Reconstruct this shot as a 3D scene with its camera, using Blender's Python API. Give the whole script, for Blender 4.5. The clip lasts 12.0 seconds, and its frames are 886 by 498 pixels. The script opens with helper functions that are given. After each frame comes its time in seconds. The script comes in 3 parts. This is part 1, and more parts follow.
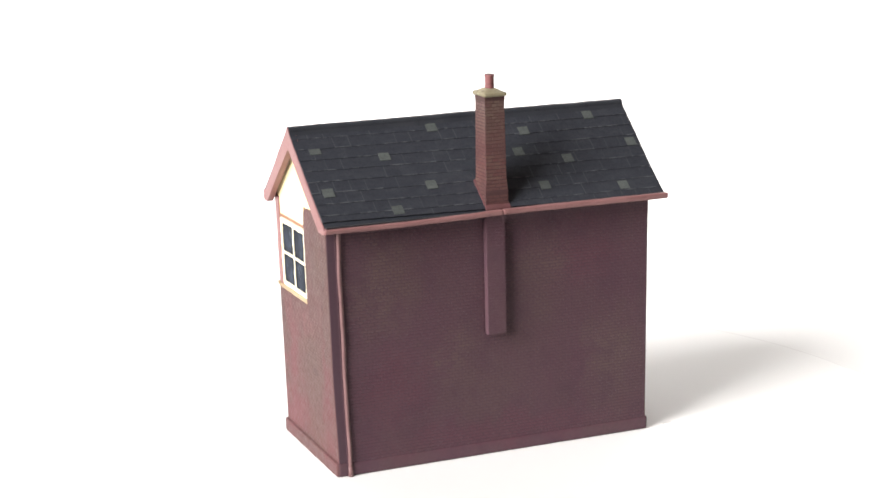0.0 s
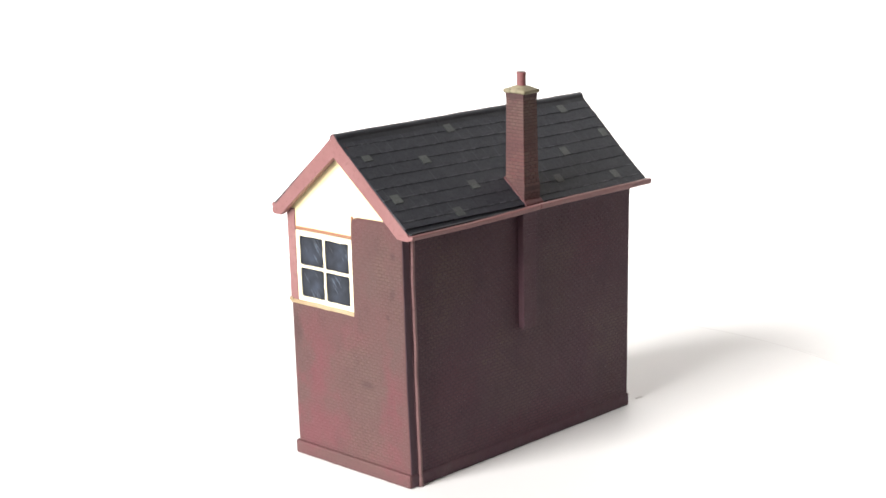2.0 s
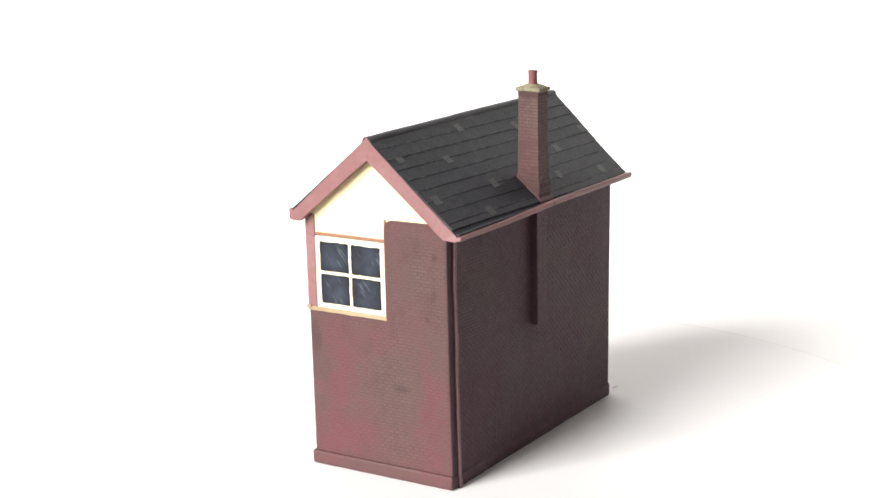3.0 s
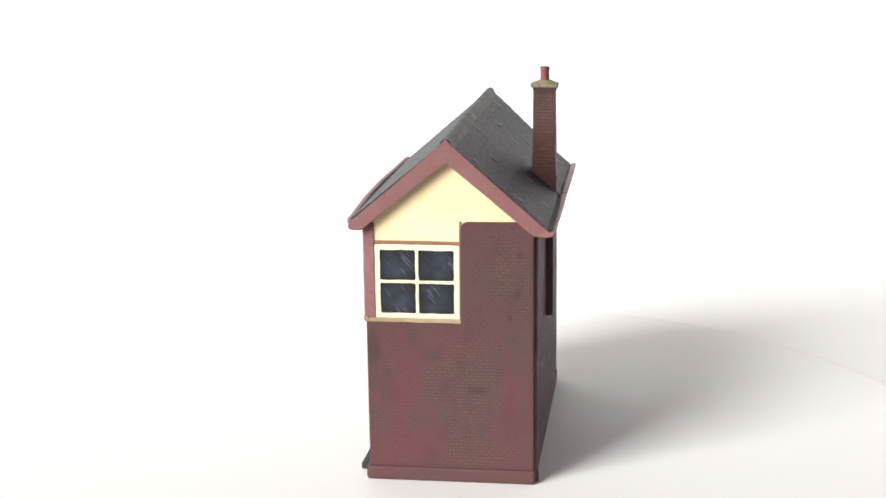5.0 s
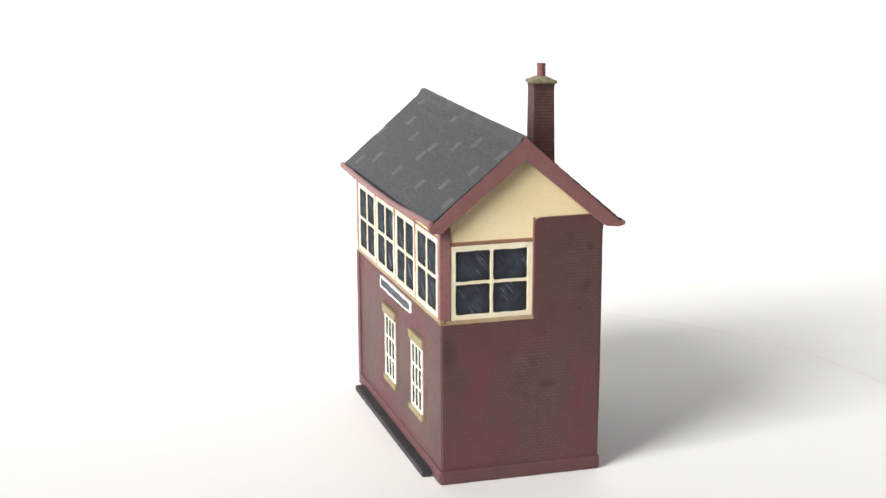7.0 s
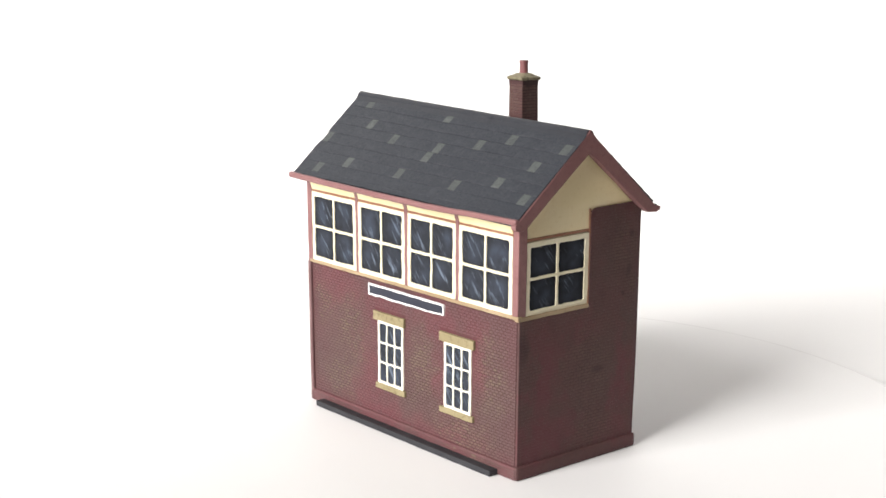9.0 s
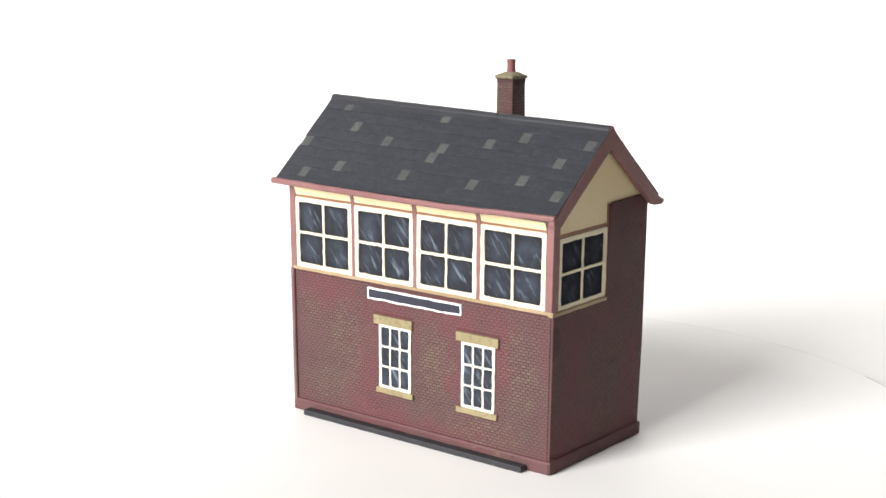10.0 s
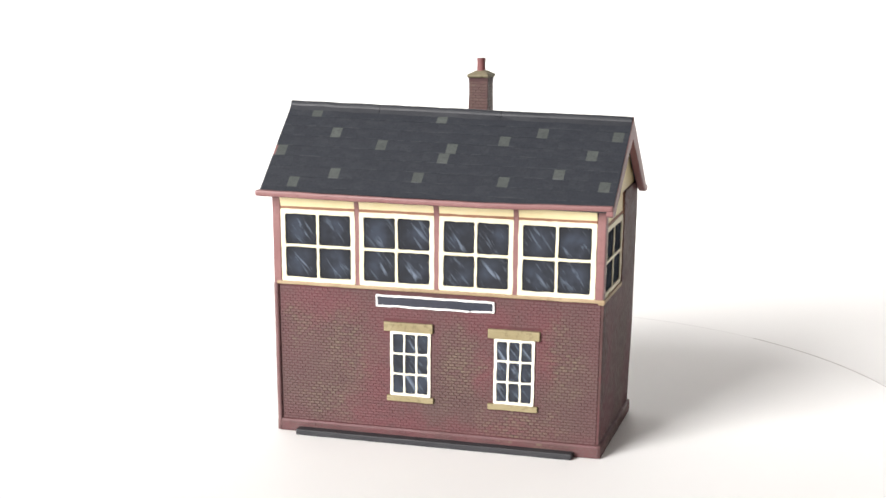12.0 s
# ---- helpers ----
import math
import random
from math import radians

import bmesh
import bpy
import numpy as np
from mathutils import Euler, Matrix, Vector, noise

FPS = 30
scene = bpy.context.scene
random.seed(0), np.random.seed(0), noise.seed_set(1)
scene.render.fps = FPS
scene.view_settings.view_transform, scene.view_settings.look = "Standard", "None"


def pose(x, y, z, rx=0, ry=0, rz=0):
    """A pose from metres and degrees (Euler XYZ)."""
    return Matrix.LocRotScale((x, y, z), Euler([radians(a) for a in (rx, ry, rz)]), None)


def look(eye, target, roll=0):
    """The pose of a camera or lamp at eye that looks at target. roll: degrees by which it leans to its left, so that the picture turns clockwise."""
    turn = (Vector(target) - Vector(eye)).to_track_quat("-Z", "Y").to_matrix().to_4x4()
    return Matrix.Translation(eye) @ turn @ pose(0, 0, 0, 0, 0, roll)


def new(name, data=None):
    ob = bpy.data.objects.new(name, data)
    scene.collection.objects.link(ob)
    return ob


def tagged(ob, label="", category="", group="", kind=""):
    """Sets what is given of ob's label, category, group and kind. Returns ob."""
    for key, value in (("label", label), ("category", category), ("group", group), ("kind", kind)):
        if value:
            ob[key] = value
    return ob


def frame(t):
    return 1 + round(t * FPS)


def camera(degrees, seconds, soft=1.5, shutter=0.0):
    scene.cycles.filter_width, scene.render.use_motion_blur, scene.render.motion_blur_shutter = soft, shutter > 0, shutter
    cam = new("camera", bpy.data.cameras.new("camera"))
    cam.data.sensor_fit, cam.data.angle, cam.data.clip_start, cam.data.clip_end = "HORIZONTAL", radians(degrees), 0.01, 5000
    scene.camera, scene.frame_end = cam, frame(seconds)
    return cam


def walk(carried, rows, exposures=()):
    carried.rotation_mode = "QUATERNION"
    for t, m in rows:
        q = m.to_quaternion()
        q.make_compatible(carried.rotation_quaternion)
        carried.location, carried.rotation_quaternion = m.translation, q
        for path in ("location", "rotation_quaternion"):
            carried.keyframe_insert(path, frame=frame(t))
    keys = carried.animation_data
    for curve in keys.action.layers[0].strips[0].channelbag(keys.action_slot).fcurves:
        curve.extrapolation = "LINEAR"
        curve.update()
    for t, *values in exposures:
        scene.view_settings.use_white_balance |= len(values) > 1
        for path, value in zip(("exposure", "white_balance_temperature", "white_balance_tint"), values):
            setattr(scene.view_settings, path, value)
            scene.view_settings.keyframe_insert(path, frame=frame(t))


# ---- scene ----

# Sizes of the model are written in millimetres in its own space: x along its length,
# the glazed front towards -y, z up from the turntable. MM turns them into metres.
MM = 0.001


def turn_angle(t):
    """Degrees by which the turntable stands at t seconds."""
    return -155.93 + 11.535 * t + 0.0584 * t * t - 0.00449 * t ** 3


# ---- camera ----
cam = camera(32.33, 12.0, soft=1.6)
CAMERA_POSE = pose(0, -0.23376, 0.0789, 90 - 12.124, 0, 0.435) @ pose(0, 0, 0, 0, 0, -0.583)
walk(cam, [(0, CAMERA_POSE), (12, CAMERA_POSE)],
     exposures=[(0, 0.26), (2.5, 0.2), (4.5, -0.09), (5.5, -0.23), (6.5, -0.25), (7.5, -0.23), (9, -0.12), (12, -0.05)])

# ---- daylight: a window in one wall of the room, which stands askew to the table ----
ROOM_TURN = radians(42.5)
world = bpy.data.worlds.new("sky")
scene.world = world
world.use_nodes = True
sky = world.node_tree.nodes.new("ShaderNodeTexSky")
sky.sky_type, sky.sun_disc = "NISHITA", False
sky.sun_elevation, sky.sun_rotation = radians(29), radians(-132)
world.node_tree.links.new(sky.outputs[0], world.node_tree.nodes["Background"].inputs[0])
world.node_tree.nodes["Background"].inputs[1].default_value = 0.08

lamp = bpy.data.lights.new("window_daylight", "AREA")
lamp.shape, lamp.size, lamp.size_y, lamp.energy, lamp.color = "RECTANGLE", 1.05, 1.75, 125, (1.0, 0.98, 0.967)
lamp_ob = new("window_daylight", lamp)
lamp_ob.matrix_world = look((-1.457, -1.335, 1.10), (0, 0, 1.10))


# ---- materials ----
def node(nt, kind, **inputs):
    n = nt.nodes.new("ShaderNode" + kind)
    for key, value in inputs.items():
        sock = n.inputs[int(key[1:])] if key[0] == "i" and key[1:].isdigit() else n.inputs[key.replace("_", " ")]
        if isinstance(value, bpy.types.NodeSocket):
            nt.links.new(value, sock)
        else:
            sock.default_value = value
    return n


def start(name, roughness, metallic=0.0, specular=0.5):
    m = bpy.data.materials.new(name)
    m.use_nodes = True
    nt = m.node_tree
    b = nt.nodes["Principled BSDF"]
    b.inputs["Roughness"].default_value = roughness
    b.inputs["Metallic"].default_value = metallic
    b.inputs["Specular IOR Level"].default_value = specular
    at = node(nt, "TexCoord").outputs["Object"]
    return m, nt, b, at


def noise_of(nt, at, per_mm, detail=3, rough=0.55, distort=0.0, w=None):
    n = node(nt, "TexNoise", Vector=at, Scale=per_mm * 1000, Detail=detail, Roughness=rough, Distortion=distort)
    return n.outputs["Fac"]


def band(nt, value, low, high, a=0.0, b=1.0):
    return node(nt, "MapRange", Value=value, From_Min=low, From_Max=high, To_Min=a, To_Max=b).outputs[0]


def blend(nt, fac, a, b):
    n = nt.nodes.new("ShaderNodeMix")
    n.data_type = "RGBA"
    for sock, value in ((n.inputs[0], fac), (n.inputs[6], a), (n.inputs[7], b)):
        if isinstance(value, bpy.types.NodeSocket):
            nt.links.new(value, sock)
        else:
            sock.default_value = (*value, 1) if isinstance(value, tuple) else value
    return n.outputs[2]


def relief(nt, b, height, depth_mm, strength=0.6):
    bump = node(nt, "Bump", Strength=strength, Distance=depth_mm * MM, Height=height)
    nt.links.new(bump.outputs[0], b.inputs["Normal"])


def scaled(nt, at, x, y, z, rz=(0, 0, 0)):
    return node(nt, "Mapping", Vector=at, Scale=(x, y, z), Rotation=rz).outputs[0]


def paint(name, colour, worn, dark, roughness=0.5, grain=0.05, specular=0.4, wash=0.55):
    """Brush-applied model paint: a main colour, a paler worn tone and a darker wash in two scales of patches."""
    m, nt, b, at = start(name, roughness, specular=specular)
    broad, fine = noise_of(nt, at, 0.16, 3), noise_of(nt, at, 1.6, 4)
    c = blend(nt, band(nt, broad, 0.42, 0.68), colour, worn)
    c = blend(nt, band(nt, fine, 0.55, 0.8 - 0.12 * wash, 0, wash), c, dark)
    nt.links.new(c, b.inputs["Base Color"])
    nt.links.new(band(nt, broad, 0.3, 0.7, roughness - 0.08, roughness + 0.1), b.inputs["Roughness"])
    relief(nt, b, fine, grain)
    return m


def calc(nt, operation, a, b):
    n = node(nt, "Math", i0=a, i1=b)
    n.operation = operation
    return n.outputs[0]


def patches(nt, at, spots, shake=3.0):
    """1 inside any of the spots, each a middle and three radii in millimetres, with frayed edges."""
    jitter = node(nt, "TexNoise", Vector=at, Scale=260.0, Detail=4.0, Roughness=0.62).outputs["Color"]
    moved = node(nt, "VectorMath", i0=jitter, i1=(0.5, 0.5, 0.5))
    moved.operation = "SUBTRACT"
    pushed = node(nt, "VectorMath", i0=moved.outputs[0], i1=(shake * 4 * MM,) * 3)
    pushed.operation = "MULTIPLY"
    spot = node(nt, "VectorMath", i0=at, i1=pushed.outputs[0]).outputs[0]
    total = None
    for middle, radii in spots:
        off = node(nt, "VectorMath", i0=spot, i1=tuple(v * MM for v in middle))
        off.operation = "SUBTRACT"
        part_of = node(nt, "VectorMath", i0=off.outputs[0], i1=tuple(1 / (v * MM) for v in radii))
        part_of.operation = "MULTIPLY"
        far = node(nt, "VectorMath", i0=part_of.outputs[0])
        far.operation = "LENGTH"
        one = band(nt, far.outputs["Value"], 1.15, 0.35)
        total = one if total is None else calc(nt, "MAXIMUM", total, one)
    return total


def brickwork(name, base, red, brown, olive, wash, red_spots, brown_spots, olive_spots, sheen=0.4, cover=0.7, dirt=0.5, single=True, stains=()):
    """Cast brick under thin drifts of red and brown paint, some bricks dry-brushed with olive."""
    m, nt, b, at = start(name, 0.5, specular=sheen)
    drift = noise_of(nt, scaled(nt, at, 1.0, 1.0, 0.5), 0.13, 3, distort=0.4)
    cloud = noise_of(nt, scaled(nt, at, 0.8, 1.0, 0.6, (1.3, 0.5, 0.2)), 0.3, 4)
    fine, speck = noise_of(nt, at, 1.1, 4), noise_of(nt, at, 3.4, 3)
    c = blend(nt, band(nt, drift, 0.38, 0.64), base, tuple((p + q) / 2 for p, q in zip(base, brown)))
    c = blend(nt, calc(nt, "MULTIPLY", patches(nt, at, red_spots), band(nt, cloud, 0.3, 0.6, 0.45, 1.0)), c, red)
    c = blend(nt, calc(nt, "MULTIPLY", patches(nt, at, brown_spots), band(nt, cloud, 0.65, 0.35, 0.5, 1.0)), c, brown)
    # dry brushing catches one brick more than the next
    each = node(nt, "NewGeometry").outputs["Random Per Island"]
    one = calc(nt, "FRACT", calc(nt, "ADD", each, node(nt, "ObjectInfo").outputs["Random"]), 0.0) if single else 0.8
    brushed = calc(nt, "MULTIPLY", band(nt, one, 0.15, 0.85, 0.15, cover), band(nt, fine, 0.36, 0.62, 0.3, 1.0))
    c = blend(nt, calc(nt, "MULTIPLY", patches(nt, at, olive_spots), brushed), c, olive)
    if stains:
        c = blend(nt, calc(nt, "MULTIPLY", patches(nt, at, stains, 0.5), 0.65), c, wash)
    c = blend(nt, band(nt, cloud, 0.5, 0.78, 0, 0.4), c, wash)
    c = blend(nt, band(nt, speck, 0.57, 0.76, 0, dirt), c, wash)
    c = blend(nt, band(nt, speck, 0.40, 0.26, 0, 0.35), c, tuple(min(v * 1.55, 1.0) for v in base))
    nt.links.new(c, b.inputs["Base Color"])
    nt.links.new(band(nt, fine, 0.3, 0.7, 0.42, 0.62), b.inputs["Roughness"])
    relief(nt, b, speck, 0.05)
    return m


FRONT_RED = (((-18, -12, 21), (9, 9, 4)), ((-5, -12, 19), (6, 9, 5)), ((9, -12, 21), (8, 9, 4)), ((8, -12, 9), (2.5, 9, 7)), ((17, -12, 16), (3, 9, 8)), ((-10, -12, 9), (4, 9, 9)), ((0, -12, 2.5), (26, 9, 2.5)))
FRONT_BROWN = (((-20, -12, 8), (8, 9, 9)), ((3, -12, 6), (9, 9, 5)), ((21, -12, 7), (6, 9, 7)))
FRONT_OLIVE = (((-21.5, -12, 18), (4.5, 9, 4)), ((-14, -12, 14), (5.5, 9, 7.5)), ((-17, -12, 6), (6, 9, 4)), ((4.0, -12, 13), (4.0, 9, 7)), ((20.5, -12, 14.5), (4.2, 9, 7)), ((13, -12, 3.5), (9, 9, 3)))
END_RED = (((26, -7, 14), (6, 3.8, 9)), ((26, -6, 5), (6, 7.5, 4)), ((26, 1, 20), (6, 4, 4)), ((26, 9, 14), (6, 2.5, 9)), ((26, 8, 3), (6, 4, 2.5)))
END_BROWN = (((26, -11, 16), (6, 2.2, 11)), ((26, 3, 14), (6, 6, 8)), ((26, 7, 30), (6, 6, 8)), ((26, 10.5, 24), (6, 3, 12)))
END_OLIVE = (((26, 2, 15), (6, 5, 9)), ((26, 3.5, 5), (6, 5, 4)), ((26, 9, 30), (6, 2.5, 7)))
REAR_RED = (((0, 12, 3), (26, 9, 3)), ((17, 12, 12), (7, 9, 7)), ((-14, 12, 29), (9, 9, 5)))
REAR_BROWN = (((17, 12, 28), (7, 9, 8)), ((-6, 12, 25), (6, 9, 9)), ((-20, 12, 12), (6, 9, 9)), ((4, 12, 10), (7, 9, 5)))
REAR_OLIVE = (((19, 12, 27), (5, 9, 8)), ((-18, 12, 13), (5, 9, 7)), ((8, 12, 16), (5, 9, 5)), ((-8, 12, 30), (4, 9, 4)))
END_STAINS = (((26, 9.7, 28.2), (6, 0.8, 1.0)), ((26, 4.1, 13.7), (6, 1.5, 0.6)), ((26, 10.2, 33.5), (6, 0.5, 0.8)), ((26, 8.6, 24.5), (6, 0.4, 0.5)), ((26, -11.0, 19.5), (6, 1.4, 3.0)))
STACK_SPOTS = (((0.75, 11.4, 52), (9, 9, 4)), ((0.75, 11.4, 43), (9, 9, 2.5)))
M_BRICK = brickwork("painted_brick_front", (0.101, 0.044, 0.046), (0.126, 0.041, 0.047), (0.089, 0.050, 0.046), (0.148, 0.112, 0.074), (0.064, 0.032, 0.033), FRONT_RED, FRONT_BROWN, FRONT_OLIVE, 0.5, 0.9)
M_JOINT_FRONT = brickwork("front_joint_wash", (0.091, 0.039, 0.041), (0.116, 0.038, 0.043), (0.076, 0.042, 0.039), (0.055, 0.029, 0.029), (0.062, 0.031, 0.033), FRONT_RED, FRONT_BROWN, FRONT_OLIVE, 0.2, 1.0, single=False)
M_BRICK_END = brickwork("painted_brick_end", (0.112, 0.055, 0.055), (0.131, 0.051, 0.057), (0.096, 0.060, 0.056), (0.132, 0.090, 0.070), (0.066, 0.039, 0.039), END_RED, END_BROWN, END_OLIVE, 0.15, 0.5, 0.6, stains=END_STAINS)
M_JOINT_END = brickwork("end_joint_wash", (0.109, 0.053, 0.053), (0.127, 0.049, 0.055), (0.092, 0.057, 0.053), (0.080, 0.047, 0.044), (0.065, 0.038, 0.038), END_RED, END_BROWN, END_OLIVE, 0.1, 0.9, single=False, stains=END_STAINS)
M_BRICK_REAR = brickwork("painted_brick_rear", (0.087, 0.044, 0.057), (0.096, 0.042, 0.055), (0.091, 0.055, 0.058), (0.114, 0.079, 0.070), (0.055, 0.029, 0.044), REAR_RED, REAR_BROWN, REAR_OLIVE, 0.25, 0.65)
M_BRICK_STACK = brickwork("painted_brick_chimney", (0.094, 0.040, 0.039), (0.104, 0.037, 0.038), (0.086, 0.048, 0.043), (0.140, 0.102, 0.076), (0.045, 0.022, 0.023), STACK_SPOTS, STACK_SPOTS[:1], STACK_SPOTS, 0.35, 0.6)
M_JOINT = paint("dull_red_plinth", (0.116, 0.043, 0.047), (0.106, 0.050, 0.049), (0.076, 0.032, 0.035), 0.55)
M_JOINT_STACK = paint("chimney_joint_wash", (0.064, 0.027, 0.028), (0.058, 0.031, 0.029), (0.032, 0.016, 0.017), 0.65)
M_JOINT_REAR = paint("rear_joint_wash", (0.058, 0.028, 0.040), (0.059, 0.032, 0.042), (0.040, 0.021, 0.030), 0.65)
M_TRIM = paint("dusky_pink_trim", (0.222, 0.104, 0.102), (0.258, 0.128, 0.124), (0.15, 0.067, 0.064), 0.45)
M_BROWN = paint("brown_trim", (0.26, 0.12, 0.065), (0.30, 0.15, 0.09), (0.16, 0.07, 0.04), 0.55)
M_CREAM = paint("cream_paint", (0.80, 0.68, 0.40), (0.83, 0.72, 0.46), (0.73, 0.60, 0.33), 0.5, 0.02)


def boarded(name, source, pitch_mm):
    """The same paint over narrow level boards."""
    m = source.copy()
    m.name = name
    nt = m.node_tree
    at = node(nt, "TexCoord").outputs["Object"]
    wave = node(nt, "TexWave", Vector=at, Scale=math.pi / (10 * pitch_mm * MM), Distortion=0.6, Detail=1.0)
    wave.bands_direction = "Z"
    line = band(nt, wave.outputs["Fac"], 0.0, 0.16, 0.0, 1.0)
    relief(nt, nt.nodes["Principled BSDF"], line, 0.03, 0.16)
    return m


M_GABLE = boarded("cream_boards", M_CREAM, 1.05)
M_FRAME = paint("ivory_paint", (0.76, 0.70, 0.50), (0.80, 0.75, 0.57), (0.62, 0.54, 0.33), 0.45, 0.03)
M_LOWER = paint("off_white_frame", (0.78, 0.75, 0.62), (0.82, 0.79, 0.69), (0.68, 0.62, 0.47), 0.45, 0.03)
M_WHITE = paint("white_line", (0.86, 0.86, 0.85), (0.88, 0.88, 0.87), (0.7, 0.7, 0.72), 0.5, 0.03)
M_STONE = paint("ochre_stone", (0.25, 0.205, 0.108), (0.32, 0.27, 0.155), (0.12, 0.09, 0.04), 0.6, 0.1, wash=0.62)
M_PIPE = paint("dull_pink_pipe", (0.155, 0.082, 0.082), (0.19, 0.105, 0.105), (0.085, 0.045, 0.047), 0.5)
M_SILL = paint("tan_sill_band", (0.31, 0.225, 0.13), (0.42, 0.32, 0.20), (0.20, 0.135, 0.08), 0.55)
M_PLATE = paint("slate_blue_plate", (0.022, 0.025, 0.040), (0.028, 0.031, 0.046), (0.015, 0.016, 0.026), 0.45, 0.02)
M_STRIP = paint("black_strip", (0.022, 0.022, 0.026), (0.034, 0.034, 0.038), (0.012, 0.012, 0.015), 0.6)
M_POT = paint("red_pot", (0.155, 0.050, 0.050), (0.20, 0.075, 0.075), (0.075, 0.032, 0.034), 0.5, wash=0.8)
M_CAP = paint("mossy_cap", (0.175, 0.150, 0.090), (0.27, 0.24, 0.16), (0.07, 0.058, 0.028), 0.65, 0.08, wash=0.9)


def slate_paint(name, colour, pale, dark, roughness, edge=(0.125, 0.13, 0.14), faded=0.22, chipped=0.0, rubbed=0.55):
    m, nt, b, at = start(name, roughness, specular=0.3)
    rnd = node(nt, "ObjectInfo").outputs["Random"]
    far = node(nt, "VectorMath", i0=at, i1=(0, 0, 0))
    shift = node(nt, "CombineXYZ", X=rnd, Y=rnd, Z=rnd).outputs[0]
    nt.links.new(shift, far.inputs[1])
    spot = far.outputs[0]
    streak = noise_of(nt, scaled(nt, spot, 0.35, 1.0, 1.0), 1.1, 4)
    fine = noise_of(nt, spot, 3.0, 3)
    c = blend(nt, band(nt, streak, 0.45, 0.75), colour, pale)
    c = blend(nt, band(nt, fine, 0.5, 0.8, 0, 0.7), c, dark)
    c = blend(nt, band(nt, rnd, 0.0, 1.0, 0.0, faded), c, dark)
    # rubbed lower edges
    tail = band(nt, node(nt, "SeparateXYZ", Vector=at).outputs["Z"], -0.00186, -0.00208)
    rub = node(nt, "Math", i0=tail, i1=band(nt, noise_of(nt, scaled(nt, spot, 1.0, 0.2, 0.2), 0.5, 3), 0.47, 0.62, 0.0, rubbed))
    rub.operation = "MULTIPLY"
    c = blend(nt, rub.outputs[0], c, edge)
    # a pale chipped side on some slates
    across = node(nt, "SeparateXYZ", Vector=node(nt, "TexCoord").outputs["Generated"]).outputs["X"]
    chip = calc(nt, "MULTIPLY", band(nt, across, 0.07, 0.03), band(nt, rnd, 0.45, 0.8, 0.0, chipped))
    c = blend(nt, chip, c, edge)
    nt.links.new(c, b.inputs["Base Color"])
    nt.links.new(band(nt, fine, 0.3, 0.7, roughness - 0.06, roughness + 0.12), b.inputs["Roughness"])
    relief(nt, b, fine, 0.012)
    return m


M_SLATE = slate_paint("dark_slate", (0.0275, 0.0308, 0.0385), (0.0400, 0.0435, 0.0510), (0.0185, 0.0205, 0.0265), 0.5, rubbed=0.2)
M_SLATE_CHIPPED = slate_paint("chipped_slate", (0.0262, 0.0285, 0.0365), (0.0370, 0.0395, 0.0475), (0.0170, 0.0185, 0.0245), 0.5, chipped=0.28)
M_SLATE_PALE = slate_paint("pale_slate", (0.074, 0.083, 0.079), (0.096, 0.106, 0.100), (0.040, 0.044, 0.044), 0.5, faded=0.3)
M_RIDGE = paint("ridge_grey", (0.022, 0.024, 0.030), (0.030, 0.032, 0.038), (0.015, 0.016, 0.020), 0.5)


def glazing():
    """Solid dark panes with brushed pale blue glints, different on every pane."""
    m, nt, b, at = start("painted_dark_pane", 0.5, specular=0.0)
    rnd = node(nt, "ObjectInfo").outputs["Random"]
    shift = node(nt, "CombineXYZ", X=rnd, Y=rnd, Z=rnd).outputs[0]
    moved = node(nt, "VectorMath", i0=at, i1=shift).outputs[0]
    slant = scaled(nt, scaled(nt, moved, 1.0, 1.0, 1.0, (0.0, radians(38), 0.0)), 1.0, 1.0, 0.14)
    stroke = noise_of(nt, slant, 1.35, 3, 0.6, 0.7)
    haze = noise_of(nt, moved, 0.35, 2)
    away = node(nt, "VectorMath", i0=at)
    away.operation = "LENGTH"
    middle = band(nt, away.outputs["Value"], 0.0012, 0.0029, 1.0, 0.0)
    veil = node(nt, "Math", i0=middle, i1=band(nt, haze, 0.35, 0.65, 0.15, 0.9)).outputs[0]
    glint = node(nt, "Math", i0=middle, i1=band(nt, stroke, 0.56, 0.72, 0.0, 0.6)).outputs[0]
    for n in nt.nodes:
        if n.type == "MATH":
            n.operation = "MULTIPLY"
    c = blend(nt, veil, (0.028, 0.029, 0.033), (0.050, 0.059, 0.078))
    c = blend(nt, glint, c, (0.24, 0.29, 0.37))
    nt.links.new(c, b.inputs["Base Color"])
    return m


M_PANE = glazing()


def paper(name, colour, roughness):
    m, nt, b, at = start(name, roughness, specular=0.3)
    fibre, broad = noise_of(nt, at, 0.9, 4), noise_of(nt, at, 0.012, 3)
    c = blend(nt, band(nt, broad, 0.35, 0.7), colour, tuple(v * 0.97 for v in colour))
    nt.links.new(c, b.inputs["Base Color"])
    relief(nt, b, fibre, 0.03, 0.25)
    return m


